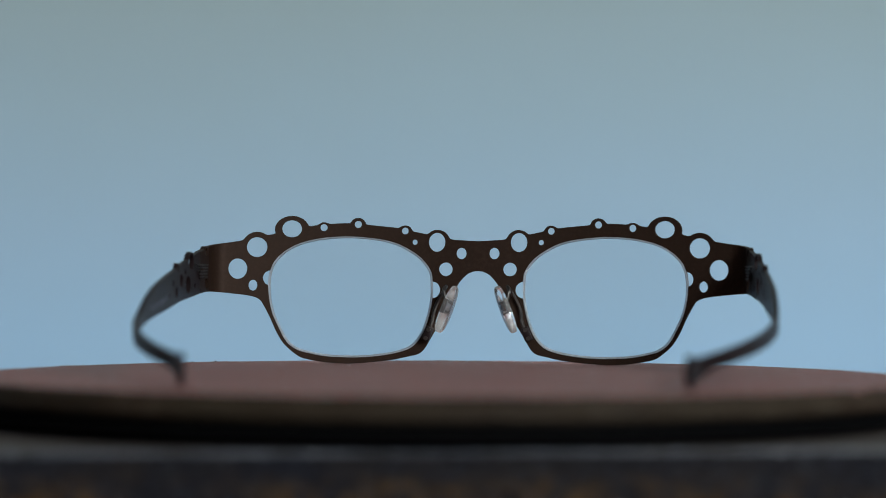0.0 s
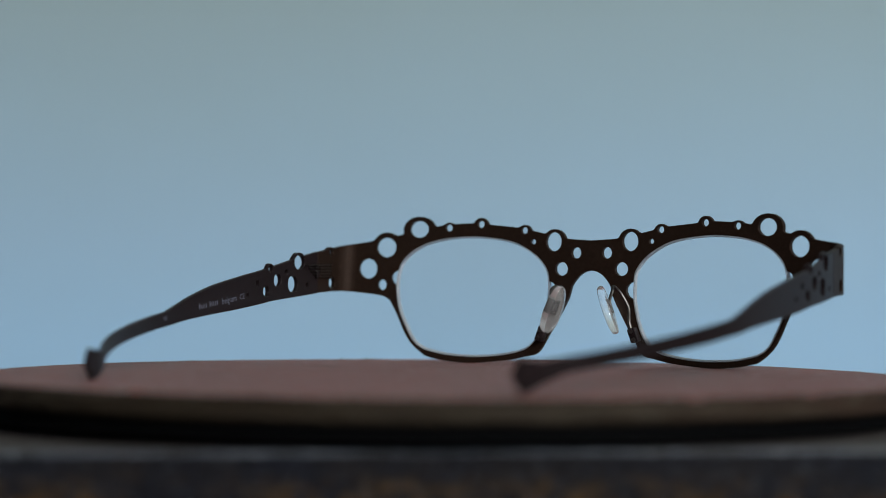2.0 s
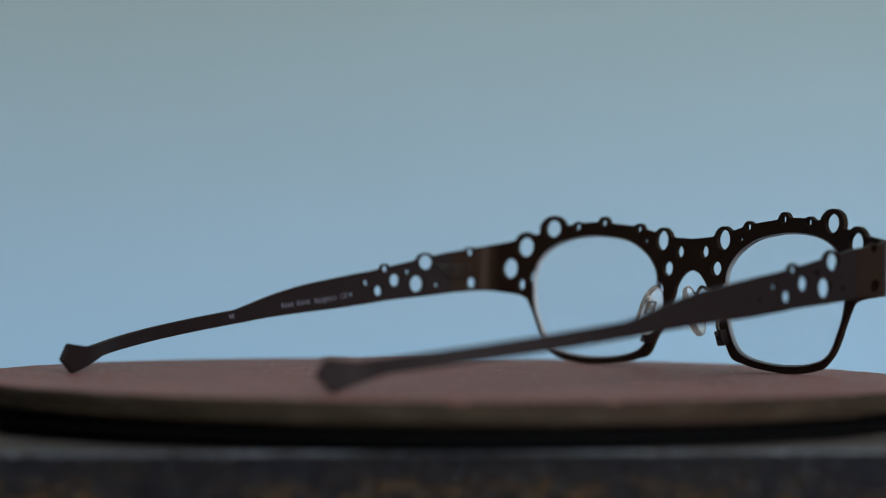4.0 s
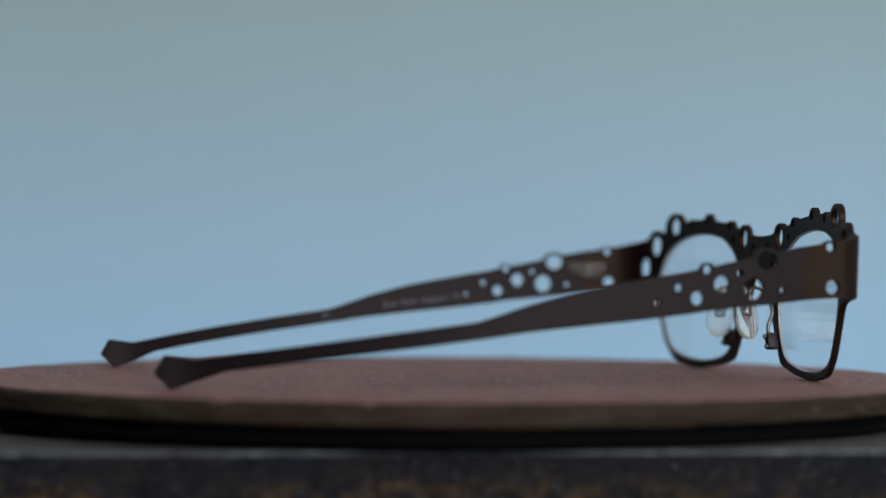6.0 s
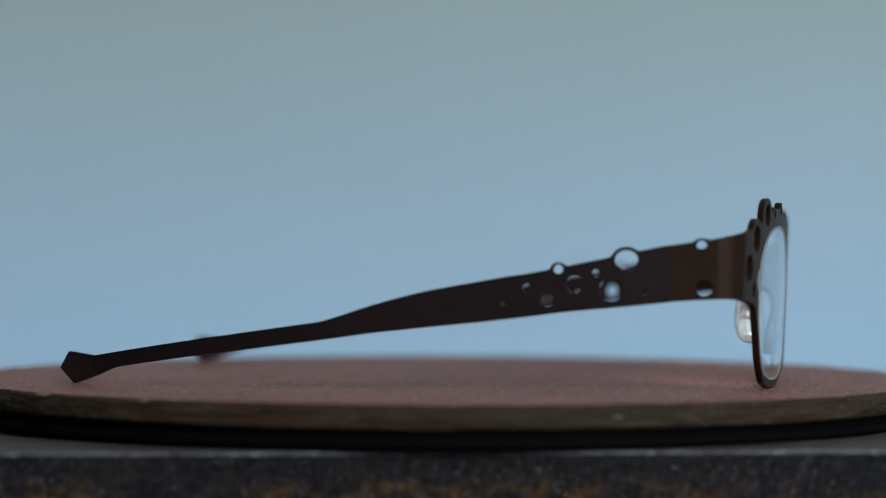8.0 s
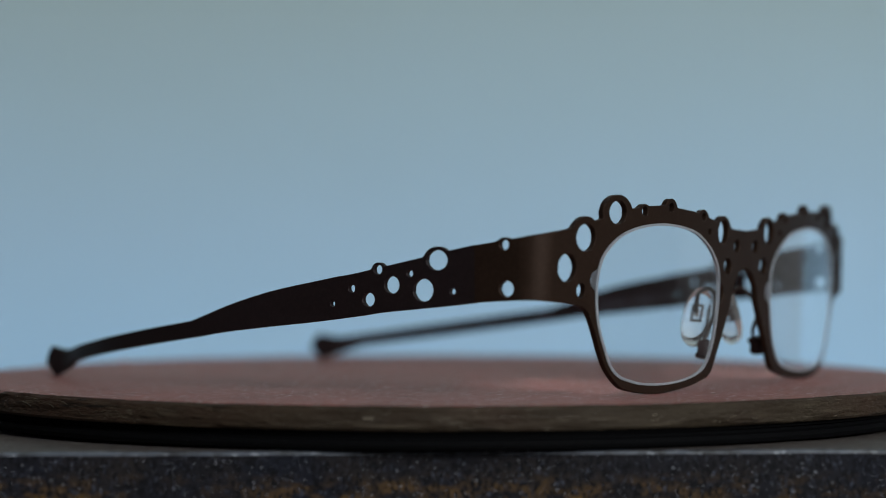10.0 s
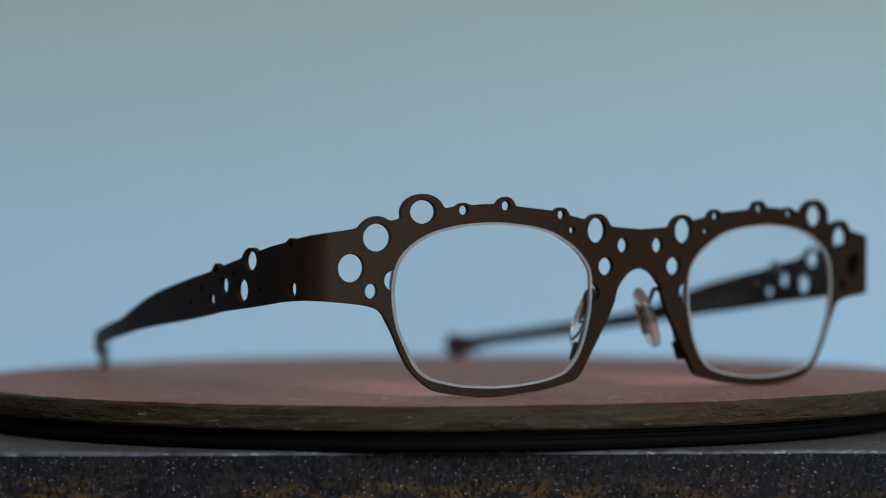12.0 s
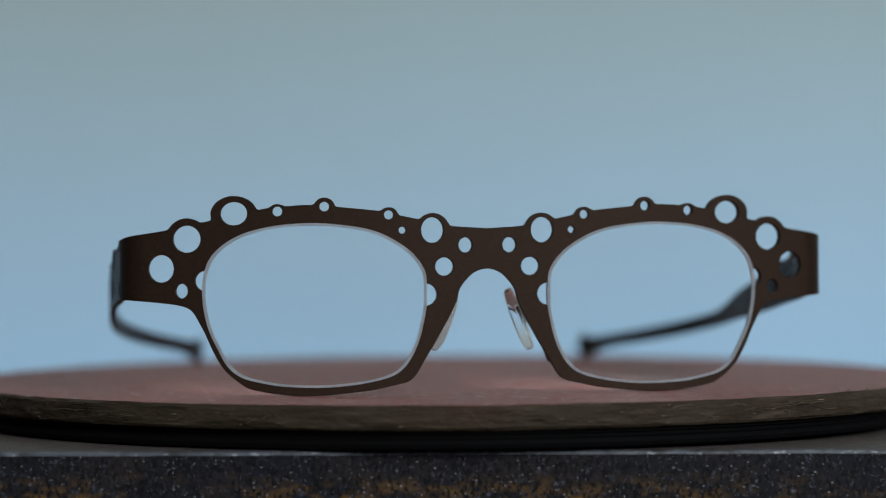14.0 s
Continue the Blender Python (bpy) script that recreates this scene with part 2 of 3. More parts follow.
def poly_sdf(s, z, poly):
    """Signed distance to a closed outline, below zero inside."""
    best = np.full(s.shape, 1e9)
    inside = np.zeros(s.shape, bool)
    for (ax, ay), (bx, by) in zip(poly, np.roll(poly, -1, axis=0)):
        ex, ey = bx - ax, by - ay
        l2 = ex * ex + ey * ey
        if l2 < 1e-12:
            continue
        t = np.clip(((s - ax) * ex + (z - ay) * ey) / l2, 0, 1)
        best = np.minimum(best, (s - ax - t * ex) ** 2 + (z - ay - t * ey) ** 2)
        cross = (ay > z) != (by > z)
        if ey:
            inside ^= cross & (s < ex * (z - ay) / ey + ax)
    return np.where(inside, -1, 1) * np.sqrt(best)


def disc(s, z, c):
    rx, ry = c[2], c[-1]
    return (np.hypot((s - c[0]) / rx, (z - c[1]) / ry) - 1) * min(rx, ry)


def blend_min(a, b, k):
    h = np.clip(0.5 + 0.5 * (b - a) / k, 0, 1)
    return b * (1 - h) + a * h - k * h * (1 - h)


def sheet(sdf, s0, s1, z0, z1, step, thick, place, chamfer=0.12):
    """Cut the outline sdf < 0 out of a sheet of that thickness, bend it by place, and chamfer its edges."""
    bm = bmesh.new()
    S, Z = np.arange(s0, s1 + step, step), np.arange(z0, z1 + step, step)
    g = sdf(*np.meshgrid(S, Z, indexing="ij"))
    g[np.abs(g) < 1e-4] = 1e-4
    pts, index, polys = [], {}, []

    def vert(key, s, z):
        if key not in index:
            index[key] = len(pts)
            pts.append((s, z))
        return index[key]

    ins = g < 0
    any_in = ins[:-1, :-1] | ins[1:, :-1] | ins[1:, 1:] | ins[:-1, 1:]
    for i, j in np.argwhere(any_in):
        ring = ((i, j), (i + 1, j), (i + 1, j + 1), (i, j + 1))
        face = []
        for a, b in zip(ring, ring[1:] + ring[:1]):
            ga, gb = g[a], g[b]
            if ga < 0:
                face.append(vert(a, S[a[0]], Z[a[1]]))
            if (ga < 0) != (gb < 0):
                t = ga / (ga - gb)
                face.append(vert((min(a, b), max(a, b)), S[a[0]] + t * (S[b[0]] - S[a[0]]), Z[a[1]] + t * (Z[b[1]] - Z[a[1]])))
        if len(face) > 2:
            polys.append(face)
    pts = np.array(pts)
    count = {}
    for f in polys:
        for a, b in zip(f, f[1:] + f[:1]):
            count[(a, b)] = 1
    rim = [(a, b) for a, b in count if (b, a) not in count]
    on_rim = sorted({a for e in rim for a in e})
    flat = pts.copy()
    e = 0.02
    p = pts[on_rim]
    gr = np.stack([sdf(p[:, 0] + e, p[:, 1]) - sdf(p[:, 0] - e, p[:, 1]), sdf(p[:, 0], p[:, 1] + e) - sdf(p[:, 0], p[:, 1] - e)], -1)
    gr /= np.maximum(np.linalg.norm(gr, axis=1, keepdims=True), 1e-6)
    flat[on_rim] -= gr * chamfer
    half = thick / 2
    fv = [bm.verts.new(v) for v in place(flat[:, 0], flat[:, 1], half)]
    bv = [bm.verts.new(v) for v in place(flat[:, 0], flat[:, 1], -half)]
    wf = dict(zip(on_rim, (bm.verts.new(v) for v in place(p[:, 0], p[:, 1], half - chamfer))))
    wb = dict(zip(on_rim, (bm.verts.new(v) for v in place(p[:, 0], p[:, 1], chamfer - half))))
    for f in polys:
        bm.faces.new([fv[k] for k in f])
        bm.faces.new([bv[k] for k in reversed(f)])
    for a, b in rim:
        bm.faces.new((fv[b], fv[a], wf[a], wf[b]))
        bm.faces.new((wf[b], wf[a], wb[a], wb[b]))
        bm.faces.new((wb[b], wb[a], bv[a], bv[b]))
    bmesh.ops.recalc_face_normals(bm, faces=bm.faces)
    return bm


# ---- the room ----


def room():
    ob = mesh_object("floor", box(bmesh.new(), (-WX - WT, WY0 - WT, -0.1), (WX + WT, WY1 + WT, 0)), FLOOR)
    tagged(ob, "brown wooden floor of a plain room", "floor", kind="structure")
    ob = mesh_object("ceiling", box(bmesh.new(), (-WX - WT, WY0 - WT, WH), (WX + WT, WY1 + WT, WH + 0.1)), CEILING)
    tagged(ob, "plain grey painted ceiling", "ceiling", kind="structure")
    for name, lo, hi in (("wall_north", (-WX - WT, WY1, 0), (WX + WT, WY1 + WT, WH)), ("wall_west", (-WX - WT, WY0, 0), (-WX, WY1, WH)), ("wall_east", (WX, WY0, 0), (WX + WT, WY1, WH))):
        tagged(mesh_object(name, box(bmesh.new(), lo, hi), PLASTER), "plain grey plastered wall", "wall", kind="structure")
    bm, a, mid = bmesh.new(), WIN_W / 2, WIN_X
    box(bm, (-WX - WT, WY0 - WT, 0), (mid - a, WY0, WH))
    box(bm, (mid + a, WY0 - WT, 0), (WX + WT, WY0, WH))
    box(bm, (mid - a, WY0 - WT, 0), (mid + a, WY0, WIN_LO))
    box(bm, (mid - a, WY0 - WT, WIN_HI), (mid + a, WY0, WH))
    tagged(mesh_object("wall_south", bm, PLASTER), "plain grey plastered wall with a window opening", "wall", kind="structure")
    win = tagged(new("window_1"), "wide white-framed window that lets in soft daylight", "window", kind="structure")
    win.location = (mid, WY0 - 0.1, (WIN_LO + WIN_HI) / 2)
    h = (WIN_HI - WIN_LO) / 2
    for zz in (-h + 0.02, h - 0.02):
        part("window_frame", box(bmesh.new(), (-a, -0.02, zz - 0.02), (a, 0.02, zz + 0.02), 0.004), FRAME_PAINT, win)
    for xx in (-a + 0.02, a - 0.02):
        part("window_frame", box(bmesh.new(), (xx - 0.02, -0.02, -h + 0.04), (xx + 0.02, 0.02, h - 0.04), 0.004), FRAME_PAINT, win)


room()


def backdrop():
    """A sheet of paper that hangs before the wall and sweeps out over the floor."""
    line = [(WY1 - 0.9, 0.004)] + [(WY1 - 0.42 + 0.35 * math.sin(q), 0.354 - 0.35 * math.cos(q)) for q in (math.pi / 2 * i / 24 for i in range(25))] + [(WY1 - 0.07, 2.5)]
    bm = bmesh.new()
    rows = [[bm.verts.new((x, y + d, z - d)) for x, d in ((-1.6, 0), (1.6, 0), (1.6, 0.002), (-1.6, 0.002))] for y, z in line]
    for p, q in zip(rows, rows[1:]):
        for k in range(4):
            bm.faces.new((p[k], p[(k + 1) % 4], q[(k + 1) % 4], q[k]))
    bm.faces.new(rows[0][::-1])
    bm.faces.new(rows[-1])
    bmesh.ops.recalc_face_normals(bm, faces=bm.faces)
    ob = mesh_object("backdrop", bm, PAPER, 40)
    tagged(ob, "plain pale blue paper backdrop with a painted falloff to grey-green", "backdrop", kind="structure")


backdrop()

# ---- the table ----
TABLE_Z = -0.0095


def table():
    """A narrow worn plank table; its near edge runs a little out of square."""
    ob = tagged(new("table"), "narrow dark-stained worn wooden table under the turntable", "table")
    ob.matrix_world = pose(0, 0, TOP + TABLE_Z, 0, 0, 1.3)
    bm = bmesh.new()
    n, thick, y0, y1, half = 240, 0.034, -0.0985, 0.10, 0.55
    prof = [(y1, -thick), (y1, -0.002), (y1 - 0.002, 0.0), (y0 + 0.0010, 0.0), (y0 + 0.0003, -0.0002), (y0, -0.0007), (y0 + 0.0004, -thick)]
    rows = []
    for i in range(n + 1):
        x = -half + 2 * half * i / n
        w = 0.0003 * noise.noise((x * 60, 0, 3)) + 0.00015 * noise.noise((x * 300, 5, 3))
        rows.append([bm.verts.new((x, y + (w if y < 0 else 0), z + (0.4 * w if z > -0.02 and y < 0 else 0))) for y, z in prof])
    for p, q in zip(rows, rows[1:]):
        for k in range(len(prof)):
            bm.faces.new((p[k], q[k], q[(k + 1) % len(prof)], p[(k + 1) % len(prof)]))
    bm.faces.new(rows[0])
    bm.faces.new(rows[-1][::-1])
    bmesh.ops.recalc_face_normals(bm, faces=bm.faces)
    top = part("tabletop", bm, TABLE_TOP, ob)
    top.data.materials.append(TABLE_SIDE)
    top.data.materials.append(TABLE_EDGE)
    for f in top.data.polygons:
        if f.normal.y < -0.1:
            # flat face takes the side, the rounded strip takes the painted highlight
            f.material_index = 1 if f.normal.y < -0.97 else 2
    z0 = -(TOP + TABLE_Z)
    for x in (-0.48, 0.48):
        for y in (-0.075, 0.07):
            part("leg", box(bmesh.new(), (x - 0.022, y - 0.022, z0), (x + 0.022, y + 0.022, -thick), 0.003), TABLE_SIDE, ob)
    return ob


table()

# ---- the turntable ----
TILT = pose(0, 0, -0.00044, -0.38, 0.33, 0)     # the disc sits a little out of true on its axis
R, WOOD_T = 0.1045, 0.0044


def turntable():
    ob = tagged(new("turntable"), "round turntable with a red-stained wooden disc on a black platter", "turntable")
    bm = bmesh.new()

    def wear(a, k):
        if k in (0, 7):
            return 0, 0
        x, y = math.cos(a), math.sin(a)
        d = 0.00024 * noise.noise((x * 9, y * 9, k * 0.6)) + 0.00024 * noise.noise((x * 45, y * 45, k * 0.9))
        return d, 0.5 * d if k > 3 else 0.4 * d

    prof = [(0.02, -WOOD_T), (R - 0.0006, -WOOD_T), (R - 0.0001, -WOOD_T + 0.0005), (R, -0.0028), (R, -0.0015), (R - 0.0002, -0.0006), (R - 0.0009, -0.0001), (R - 0.0025, 0.0)]
    lathe(bm, prof, 320, wear)
    d = part("disc", bm, RAW_WOOD, ob, "red-stained wooden disc with a raw brown edge")
    d.data.materials.append(RED_WOOD)
    for f in d.data.polygons:
        if f.normal.z > 0.93:
            f.material_index = 1
    bm, rng = bmesh.new(), random.Random(4)
    for _ in range(90):
        a0, z0 = rng.uniform(0, 2 * math.pi), rng.uniform(-0.0036, -0.0008)
        reach, drop, bow = rng.uniform(0.012, 0.05), rng.uniform(-0.0007, 0.0007), rng.uniform(-0.0004, 0.0004)
        r = R + 0.00012
        pts = [(r * math.cos(a0 + k * reach), r * math.sin(a0 + k * reach), min(-0.0007, max(-0.0040, z0 + k * drop + bow * (1 - (2 * k - 1) ** 2)))) for k in (0, 0.33, 0.67, 1)]
        tube(bm, pts, rng.uniform(0.00004, 0.00009), 4)
    tagged(part("splinters", bm, PALE_WOOD, ob, "pale raised splinters in the disc's raw edge"), kind="stuff")
    z = -WOOD_T - 0.0001
    rp = R - 0.0012
    prof = [(0.03, z - 0.0034), (rp - 0.0012, z - 0.0034), (rp - 0.0003, z - 0.0031), (rp, z - 0.0024), (rp - 0.0002, z - 0.0017),
            (rp - 0.0014, z - 0.0014), (rp - 0.0014, z - 0.0009), (rp - 0.0006, z - 0.0006), (rp - 0.0008, z), (0.03, z)]
    part("platter", lathe(bmesh.new(), prof, 192), BLACK, ob, "black plastic platter")
    part("base", lathe(bmesh.new(), [(0.02, TABLE_Z + 0.0012), (0.06, TABLE_Z + 0.0012), (0.06, z - 0.0034), (0.02, z - 0.0034)], 96), BLACK, ob)
    return ob


TURNTABLE = turntable()

# ---- the glasses ----
GLASSES_AT = pose(0.00283, 0.06406, 0, 0, 0.33, 0)
LOWER = [(0, 22.5), (0.8, 22.43), (1.9, 22.08), (3.2, 21.25), (5.1, 18.9), (6.1, 15.7), (8.8, 10.6), (11.4, 6.2), (13.5, 2.7), (15.1, 1.5), (17.2, 1.0), (21.4, 0.1),
         (27.7, -0.6), (32.9, -0.9), (38.2, -0.6), (43.4, 0.3), (45.5, 1.2), (48.7, 3.9), (50.8, 7.2), (52.4, 10.7), (53.9, 13.5),
         (55, 15.1), (57.1, 16), (61.4, 16.6), (67.7, 17.1), (73.1, 17.0), (79.6, 16.65)]
UPPER = [(79.6, 26.95), (71, 28.15), (66.7, 28.95), (59.6, 30.0), (51.6, 31.7), (42.7, 33.65), (37.2, 34.3), (32.5, 34.5), (27.8, 34.1),
         (20, 33.3), (16.4, 32.5), (13.1, 31.8), (7.1, 30.55), (0, 30.05)]
OPENING = [(32, 31.1), (38.2, 30.8), (42.9, 29.95), (46.6, 28.65), (49.7, 26.6), (51.8, 24), (52.8, 20.3), (52.7, 16.1), (51.8, 11.9),
           (50.2, 8.3), (48.1, 4.6), (45.5, 2.65), (42.4, 1.75), (38.2, 1.0), (31.9, 0.7), (26.6, 0.95), (21.4, 1.7), (17.7, 2.8),
           (15.6, 4.3), (14, 6.6), (12.8, 9.5), (12, 12.7), (11.5, 15.8), (11.5, 20), (11.8, 22.1), (13.1, 24.3), (15.2, 26.4),
           (18.4, 28.4), (21.5, 29.7), (25.7, 30.55)]
HOLES = [(60.6, 22.9, 2.38, 2.55), (55.8, 28.35, 2.58, 2.5), (47.05, 33.0, 2.48, 2.15), (39, 33.35, 0.9), (30.35, 34.2, 0.9), (18.45, 32.6, 0.85),
         (15.95, 29.75, 0.65), (10.35, 29.75, 2.08, 2.38), (4.15, 26.95, 1.27, 1.42), (8.1, 22.95, 1.7), (11.6, 17.75, 2.1), (56.75, 18.75, 1.12, 1.36),
         (52.4, 20.6, 1.85), (72.4, 19.2, 1.45), (72.8, 27.05, 0.95)]
BUMPS = [(55.8, 28.35, 3.85), (47.05, 32.9, 4.3, 3.35), (39, 33.2, 1.65, 1.5), (30.35, 34.1, 1.95, 1.75), (18.45, 32.5, 1.75, 1.5), (10.25, 29.7, 3.2), (72.8, 27.0, 1.6, 1.4)]
THICK = 1.25


def front_sdf():
    out = np.vstack([spline(LOWER, 6, False), spline(UPPER, 6, False)])
    out = np.vstack([out, (-3, 30.05), (-3, 22.5)])
    hole = spline(OPENING, 8)

    def sdf(s, z):
        a = np.abs(s)
        d = poly_sdf(a, z, out)
        for b in BUMPS:
            d = blend_min(d, disc(a, z, b), 0.5)
        d = np.maximum(d, -poly_sdf(a, z, hole))
        for h in HOLES:
            d = np.maximum(d, -disc(a, z, h))
        return np.maximum(d, a - 78.95)
    return sdf


ARM_TOP = [(78.0, 27.25), (83.4, 26.2), (89.1, 25), (103.3, 22.2), (108.5, 21.4), (113.8, 20.5), (119.1, 19.6), (124.4, 18.6),
           (129.8, 17.3), (135.2, 15.8), (140.7, 14.0), (144.6, 12.8)]
ARM_TIP = [(198.9, 5.6), (204.8, 6.4), (206.8, 3.1), (203.6, 0.0), (193, 3.5)]
ARM_LOW = [(142.3, 9.9), (135.2, 10.9), (124.5, 12), (113.8, 13), (103.3, 14.2), (98, 14.9), (87.6, 15.8), (78.0, 16.75)]
ARM_HOLES = [(99.2, 22.75, 0.9), (86.6, 24.4, 2.15, 1.85), (96.2, 19.9, 1.6), (92.3, 22, 0.65), (89.5, 18.95, 2.1), (83.4, 18.7, 0.6),
             (101.3, 17.2, 1.3), (105.1, 19.25, 0.75), (109.5, 16.4, 0.55)]
ARM_BUMPS = [(99.2, 22.7, 1.5, 1.35), (86.6, 24.3, 2.95, 2.55)]


def arm_sdf():
    out = np.vstack([spline(ARM_TOP, 6, False), ARM_TIP, spline(ARM_LOW, 6, False)])

    def sdf(s, z):
        d = poly_sdf(s, z, out) - 0.05
        for b in ARM_BUMPS:
            d = blend_min(d, disc(s, z, b), 0.4)
        for h in ARM_HOLES:
            d = np.maximum(d, -disc(s, z, h))
        return np.maximum(d, 78.71 - s)
    return sdf


def mirror(bm, side):
    if side < 0:
        bmesh.ops.scale(bm, vec=(-1, 1, 1), verts=bm.verts)
        bmesh.ops.reverse_faces(bm, faces=bm.faces)
    return bm


def lens_mesh(side, edge):
    """A thin meniscus lens that fills the opening, or its ground edge alone."""
    outline = spline(OPENING, 4)
    c = outline.mean(0)
    bm = bmesh.new()
    if edge:
        rings = []
        for k, n in ((1.004, -0.60), (1.004, 0.74), (0.974, 0.76), (0.987, -0.60)):
            q = c + (outline - c) * k
            rings.append([bm.verts.new(v) for v in bent(q[:, 0], q[:, 1], n)])
        m = len(outline)
        for a, b in zip(rings, rings[1:] + rings[:1]):
            for i in range(m):
                bm.faces.new((a[i], a[(i + 1) % m], b[(i + 1) % m], b[i]))
    else:
        for n in (-0.7, 0.7):
            rings = []
            for k in (0.99, 0.8, 0.55, 0.3, 0.1):
                q = c + (outline - c) * k
                rings.append([bm.verts.new(v) for v in bent(q[:, 0], q[:, 1], n)])
            m = len(outline)
            for a, b in zip(rings, rings[1:]):
                for i in range(m):
                    bm.faces.new((a[i], a[(i + 1) % m], b[(i + 1) % m], b[i]))
            bm.faces.new(rings[-1])
            if n < 0:
                first = rings[0]
            else:
                for i in range(m):
                    bm.faces.new((first[i], first[(i + 1) % m], rings[0][(i + 1) % m], rings[0][i]))
    bmesh.ops.recalc_face_normals(bm, faces=bm.faces)
    return mirror(bm, side)


def on_sheet(s, z, n):
    return Vector(bent(np.array([float(s)]), np.array([float(z)]), n)[0])


def sheet_frame(s, z, n):
    """A pose on the sheet: x along it, y out of it, z up."""
    o = on_sheet(s, z, n)
    x = (on_sheet(s + 0.5, z, n) - on_sheet(s - 0.5, z, n)).normalized()
    zz = Vector((0, 0, 1))
    y = zz.cross(x)
    return Matrix(((x.x, y.x, zz.x, o.x), (x.y, y.y, zz.y, o.y), (x.z, y.z, zz.z, o.z), (0, 0, 0, 1)))


def barrel(bm, m, r, z0, z1, n=16):
    q = bmesh.ops.create_cone(bm, cap_ends=True, segments=n, radius1=r, radius2=r, depth=z1 - z0)
    bmesh.ops.transform(bm, matrix=m @ Matrix.Translation((0, 0, (z0 + z1) / 2)), verts=q["verts"])
    return bm


def text_pose(s, z):
    """A pose on the inner face of the temple at -x: x towards the front, z inwards."""
    a, b, o = on_sheet(s + 4, z - 0.5, -0.595), on_sheet(s - 4, z + 0.5, -0.595), on_sheet(s, z, -0.595)
    a, b, o = (Vector((-p.x, p.y, p.z)) for p in (a, b, o))
    x = (b - a).normalized()
    n = Vector((0, 0, 1)).cross(x) * -1
    n.normalize()
    y = n.cross(x)
    return Matrix(((x.x, y.x, n.x, o.x), (x.y, y.y, n.y, o.y), (x.z, y.z, n.z, o.z), (0, 0, 0, 1)))


def lettering(text, s, z, size):
    cu = bpy.data.curves.new("print", "FONT")
    cu.body, cu.size, cu.extrude, cu.align_x, cu.align_y, cu.resolution_u = text, size / 1000, 0.00001, "CENTER", "CENTER", 2
    ob = new("print", cu)
    me = bpy.data.meshes.new_from_object(ob.evaluated_get(bpy.context.evaluated_depsgraph_get()))
    bpy.data.objects.remove(ob)
    bm = bmesh.new()
    bm.from_mesh(me)
    bpy.data.meshes.remove(me)
    bmesh.ops.transform(bm, matrix=text_pose(s, z), verts=bm.verts)
    return bm


PAD = Vector((0.0074, 0.0024, 0.0130))


def nose_pad_mesh():
    """A drop-shaped soft pad, flat and thin, x across, y thick, z long."""
    bm = bmesh.new()
    bmesh.ops.create_uvsphere(bm, u_segments=24, v_segments=16, radius=1)
    for v in bm.verts:
        w = 1 - 0.16 * v.co.z
        f = 1 if v.co.y > 0 else 0.75
        v.co = Vector((v.co.x * 0.0030 * w, math.copysign(abs(v.co.y) ** 0.5, v.co.y) * 0.0014 * f, math.copysign(abs(v.co.z) ** 0.8, v.co.z) * 0.0062))
    return bm


